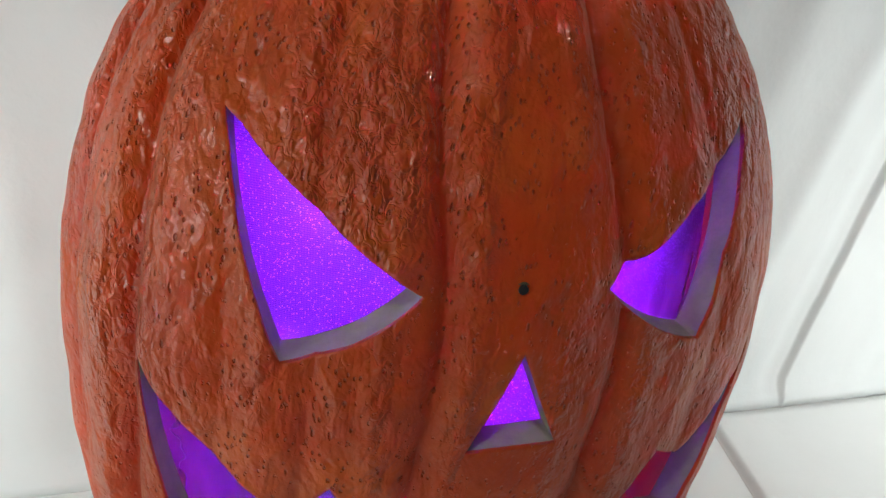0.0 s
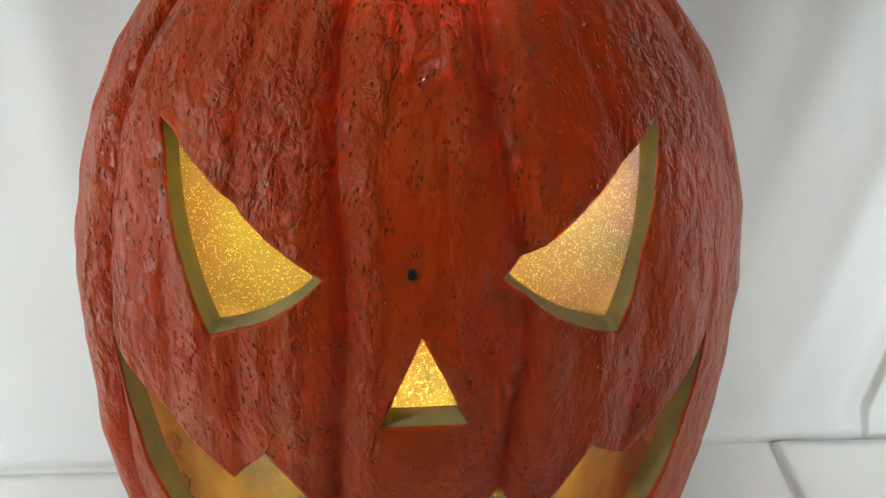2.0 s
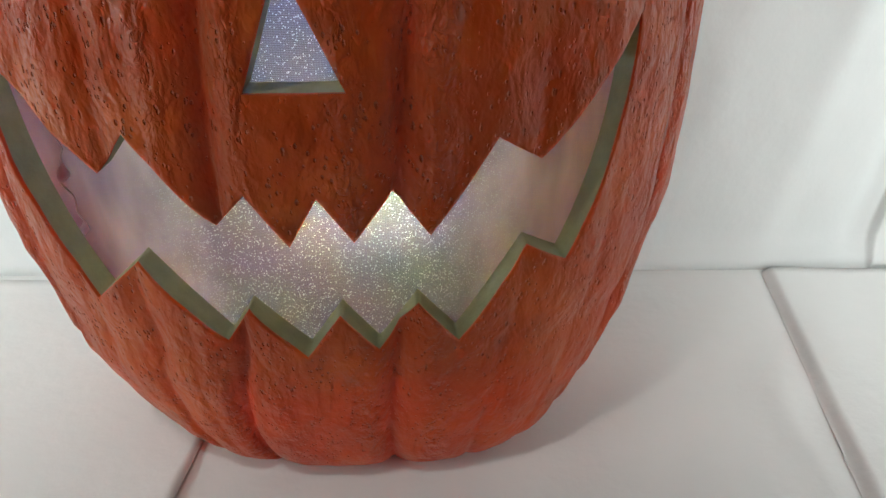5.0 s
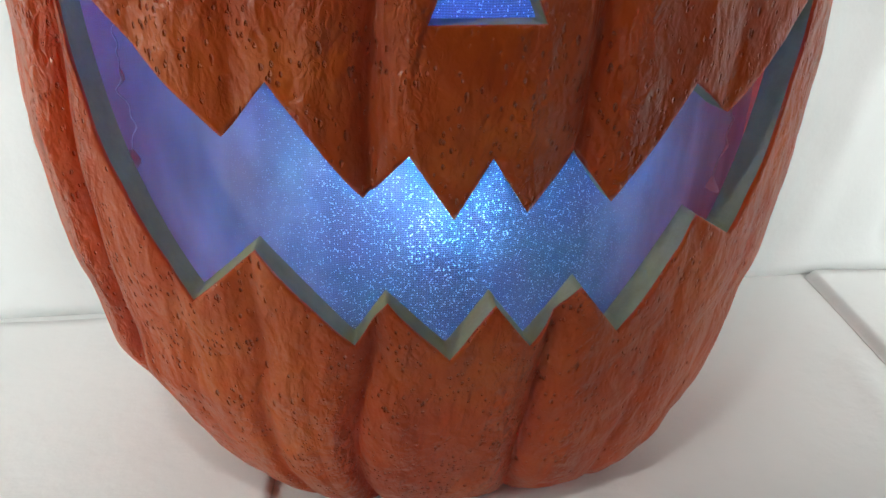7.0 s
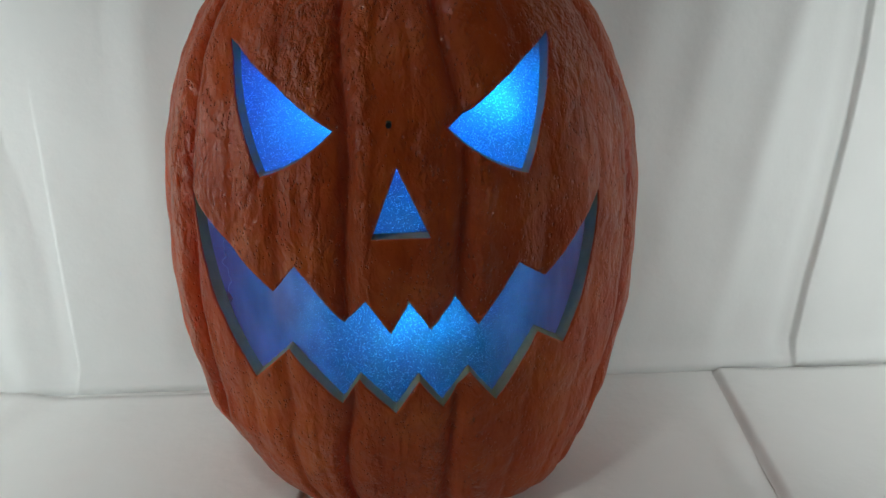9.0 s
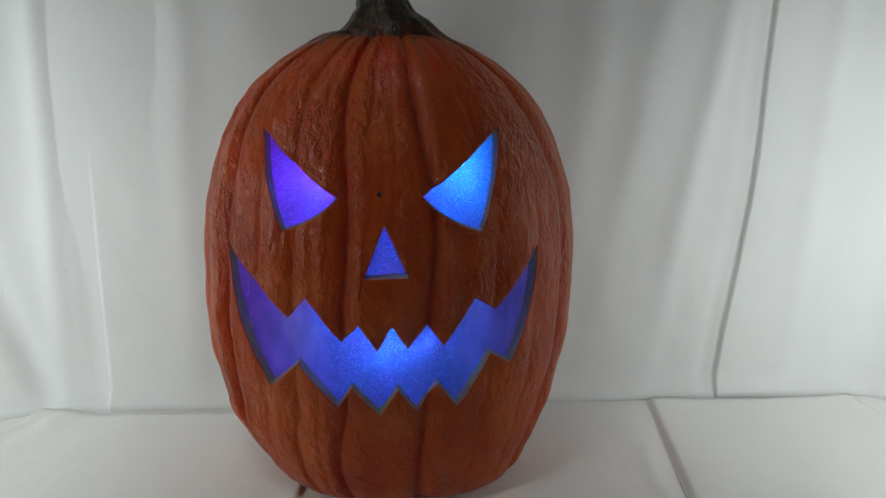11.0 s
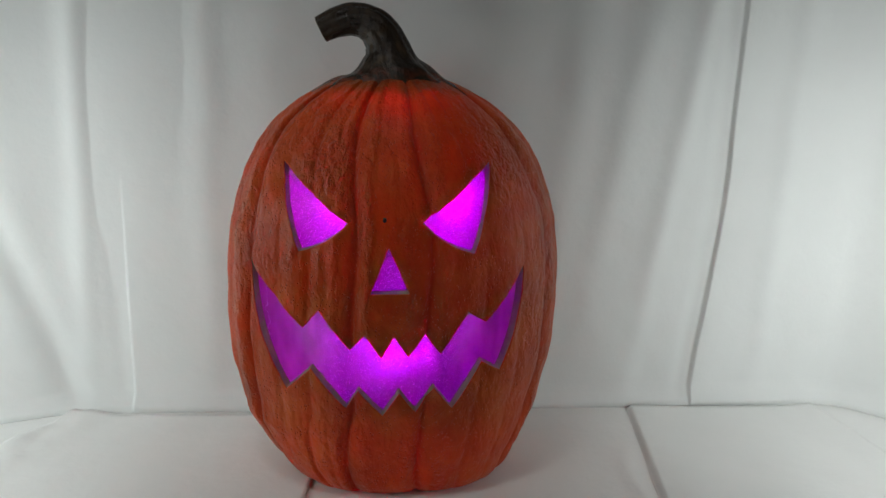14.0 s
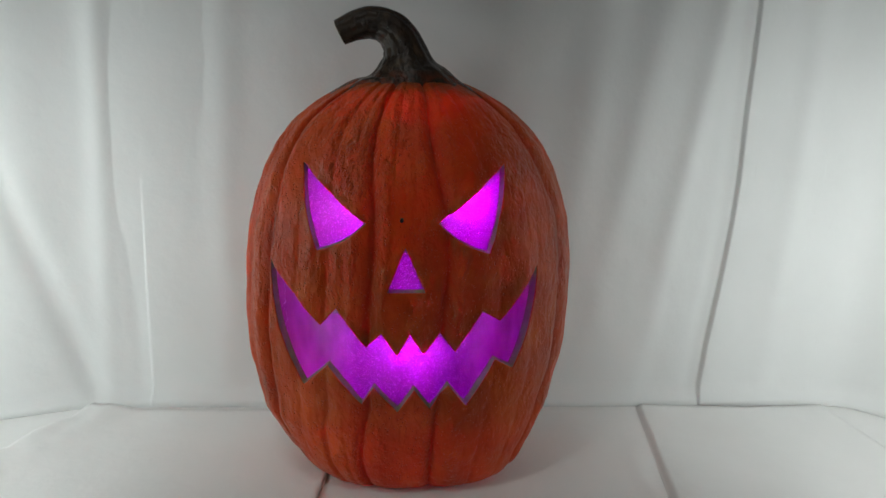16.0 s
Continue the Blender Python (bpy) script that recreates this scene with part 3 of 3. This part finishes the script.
def glue_line(side, seed):
    """An uneven trail of clear glue down the edge of the liner."""
    verts, faces, ring = [], [], 10
    n = 90
    for k in range(n):
        z = 0.104 + 0.088 * k / (n - 1)
        along_it = side * ((0.84 if side < 0 else 0.87) + 0.05 * noise.noise((z * 60, seed, 0)) + 0.03 * noise.noise((z * 190, seed, 3)))
        x, y = liner_y(np.array([along_it]), z)
        p = np.array([x[0], y[0] - 0.0004, z])
        r = 0.0004 + 0.0170 * max(0.0, noise.noise((z * 120, seed, 7)) - 0.06) + 0.0006 * max(0.0, noise.noise((z * 420, seed, 9)))
        along = Vector((-p[1] * 0.6, p[0], 0)).normalized()
        out = Vector((p[0], p[1] * 2, 0)).normalized()
        for a in range(ring):
            c, d = math.cos(2 * math.pi * a / ring), math.sin(2 * math.pi * a / ring)
            verts.append(Vector(p) + along * (r * c * 1.3) + out * (r * d * 0.45))
    for k in range(n - 1):
        faces += [(k * ring + a, k * ring + (a + 1) % ring, (k + 1) * ring + (a + 1) % ring, (k + 1) * ring + a) for a in range(ring)]
    return mesh_of("glue_line", verts, faces, [GLUE])


part("glue_line", glue_line(-1, 2.0), lantern, "uneven trail of clear glue")
part("glue_line", glue_line(1, 11.0), lantern, "uneven trail of clear glue")


def tube(name, path, radii, mat, ribs=0, depth=0.0, twist=0.0, sides=72, tip_mat=None):
    """A swept body along points in the xz plane, with lengthwise ribs."""
    pts = np.array(path, float)
    t = np.concatenate([[0], np.cumsum(np.linalg.norm(np.diff(pts, axis=0), axis=1))])
    fine = np.linspace(0, t[-1], 70)
    k = np.exp(-np.linspace(-2, 2, 9) ** 2)
    k /= k.sum()

    def ease(v):
        q = np.interp(fine, t, v)
        return np.convolve(np.concatenate([2 * q[0] - q[4:0:-1], q, 2 * q[-1] - q[-2:-6:-1]]), k, "valid")

    x, y, z, r = ease(pts[:, 0]), ease(pts[:, 1]), ease(pts[:, 2]), ease(np.array(radii))
    line = np.stack([x, y, z], -1)
    tang = np.gradient(line, axis=0)
    tang /= np.linalg.norm(tang, axis=1)[:, None]
    verts = []
    for i, (c, d) in enumerate(zip(line, tang)):
        side = np.array([0, 1.0, 0])
        up = np.cross(d, side)
        up /= np.linalg.norm(up)
        side = np.cross(up, d)
        for j in range(sides):
            a = 2 * math.pi * j / sides
            rib = 1 + depth * (abs(math.cos(ribs / 2 * a + twist * i / 70)) - 0.6) + 0.03 * noise.noise((math.cos(a) * 2, math.sin(a) * 2, i * 0.12))
            verts.append(c + r[i] * rib * (math.cos(a) * side + math.sin(a) * up))
    for v in verts:
        v[1] *= 0.62 + 0.38 * smooth_step(v[2], 0.324, 0.344)
    n = len(line)
    faces = [(i * sides + j, i * sides + (j + 1) % sides, (i + 1) * sides + (j + 1) % sides, (i + 1) * sides + j) for i in range(n - 1) for j in range(sides)]
    me = mesh_of(name, verts, faces, [mat])
    rim = verts[-sides:]
    lid = list(rim) + [line[-1] + (v - line[-1]) * 0.8 + tang[-1] * 0.0006 for v in rim] + [line[-1] - tang[-1] * 0.0010]
    cap = [(j, (j + 1) % sides, sides + (j + 1) % sides, sides + j) for j in range(sides)]
    cap += [(sides + j, sides + (j + 1) % sides, 2 * sides) for j in range(sides)]
    return me, mesh_of("cut_end", lid, cap, [tip_mat])


# points of the stem's middle line, from the skirt to the cut end
STEM_LINE = [(-0.004, 0, 0.3190), (-0.004, 0, 0.3280), (-0.004, 0, 0.3352), (-0.005, 0, 0.3425), (-0.006, 0, 0.352), (-0.009, 0, 0.361), (-0.016, 0, 0.370), (-0.026, 0, 0.3745), (-0.036, 0, 0.3755), (-0.048, 0, 0.372), (-0.0590, 0, 0.3665)]
STEM_R = [0.062, 0.0485, 0.0345, 0.0240, 0.0180, 0.0160, 0.0145, 0.0130, 0.0122, 0.0112, 0.0100]
stem_mesh, end_mesh = tube("stem", STEM_LINE, STEM_R, STEM, 11, 0.075, 2.2, 88, TIP)
stem = part("stem", stem_mesh, lantern, "dark green-brown varnished curved stem with ridges")
part("cut_end", end_mesh, stem, "paler cut end of the stem")


def cylinder(name, radius, depth, mat, sides=24):
    """A closed cylinder about y."""
    verts, faces = [], []
    for yy in (-depth / 2, depth / 2):
        verts += [(radius * math.sin(2 * math.pi * k / sides), yy, radius * math.cos(2 * math.pi * k / sides)) for k in range(sides)]
    for k in range(sides):
        faces.append((k, (k + 1) % sides, sides + (k + 1) % sides, sides + k))
    faces += [tuple(range(sides))[::-1], tuple(range(sides, 2 * sides))]
    return mesh_of(name, verts, faces, [mat], smooth=False)


def wheel_case(name, radius, inner, depth, half_angle, mat, sides=60):
    """A flat round can about y, with a window in its front plate above the middle."""
    verts, faces = [], []
    rings = [(radius, depth / 2), (radius, -depth / 2), (inner, -depth / 2)]
    for r, yy in rings:
        verts += [(r * math.sin(2 * math.pi * k / sides), yy, r * math.cos(2 * math.pi * k / sides)) for k in range(sides)]
    for k in range(sides):
        m = (k + 1) % sides
        faces.append((k, m, sides + m, sides + k))
        mid = abs(((k + 0.5) * 360 / sides + 180) % 360 - 180)
        if mid > half_angle:
            faces.append((sides + k, sides + m, 2 * sides + m, 2 * sides + k))
    faces += [tuple(range(sides))[::-1], tuple(range(2 * sides, 3 * sides))]
    return mesh_of(name, verts, faces, [mat], smooth=False)


p = shell_point(np.array([0.0]), np.array([np.interp(0.232, Z_S, FINE)]))[0]
# no hole is cut here: a black disc gives its darkness
plug = part("hole_disc", cylinder("hole_disc", 0.0014, 0.005, BLACK), lantern, "small black disc set in the shell to give a dark hole")
ring = part("hole_rim", wheel_case("hole_rim", 0.0021, 0.0015, 0.004, 0, TIP, 24), plug, "thin brown rim round the small dark hole")
ring.matrix_local = pose(0, 0.0004, 0)
plug.matrix_local = pose(-0.002 + FACE_SHIFT, p[1] + 0.0021, 0.232)

# added glow discs stand in for fading LEDs; each case bares one colour sector
WHEEL_MESH = cylinder("light_wheel", 0.0245, 0.002, WHEEL, 60)
CASE_MESH = {key: wheel_case("wheel_case", 0.026, 0.009, 0.006, half, WHITE) for key, half in (("west", 18), ("east", 18), ("mouth", 30))}
SPOTS = {"west": (-0.044, 0.000, 0.212), "east": (0.039, 0.000, 0.214), "mouth": (-0.013, 0.028, 0.082)}
TILTS = {"west": 0, "east": 0, "mouth": -28}  # degrees by which each lamp looks up
WHEELS = {}
for key, at in SPOTS.items():
    WHEELS[key] = part("light_wheel", WHEEL_MESH, lantern, "turning glow disc standing in for colour-changing LEDs behind the liner")
    WHEELS[key].matrix_local = pose(*at, TILTS[key])
    part("wheel_case", CASE_MESH[key], lantern, "white round case added to show one sector of the glow disc").matrix_local = pose(*at, TILTS[key])

# seconds and the degrees by which each wheel has turned
TURNS = {
    "west": [(0, 208), (0.25, 262), (0.5, 318), (1, 345), (1.5, 356), (2.5, 362), (4.2, 372), (5.2, 450), (6.3, 528), (7, 528), (8, 514), (9.7, 512), (10.7, 545), (11.8, 585), (12.6, 612), (13.5, 644), (16, 650)],
    "east": [(0, 232), (0.5, 260), (1, 303), (1.5, 322), (2, 346), (2.5, 354), (3, 360), (4.2, 372), (5.2, 450), (6.3, 528), (7, 528), (8, 512), (9.7, 510), (12.2, 535), (13, 560), (13.5, 610), (14, 640), (16, 648)],
    "mouth": [(0, 220), (0.5, 255), (1, 310), (1.5, 340), (2.5, 380), (4.2, 394), (5.2, 410), (6.3, 426), (7, 448), (8, 478), (9.7, 490), (11.8, 556), (12.6, 585), (13, 606), (13.5, 626), (14, 636), (16, 638)],
}


def motions():
    for key, rows in TURNS.items():
        walk(WHEELS[key], [(t, pose(*SPOTS[key], TILTS[key]) @ pose(0, 0, 0, 0, -deg, 0)) for t, deg in rows])


motions()
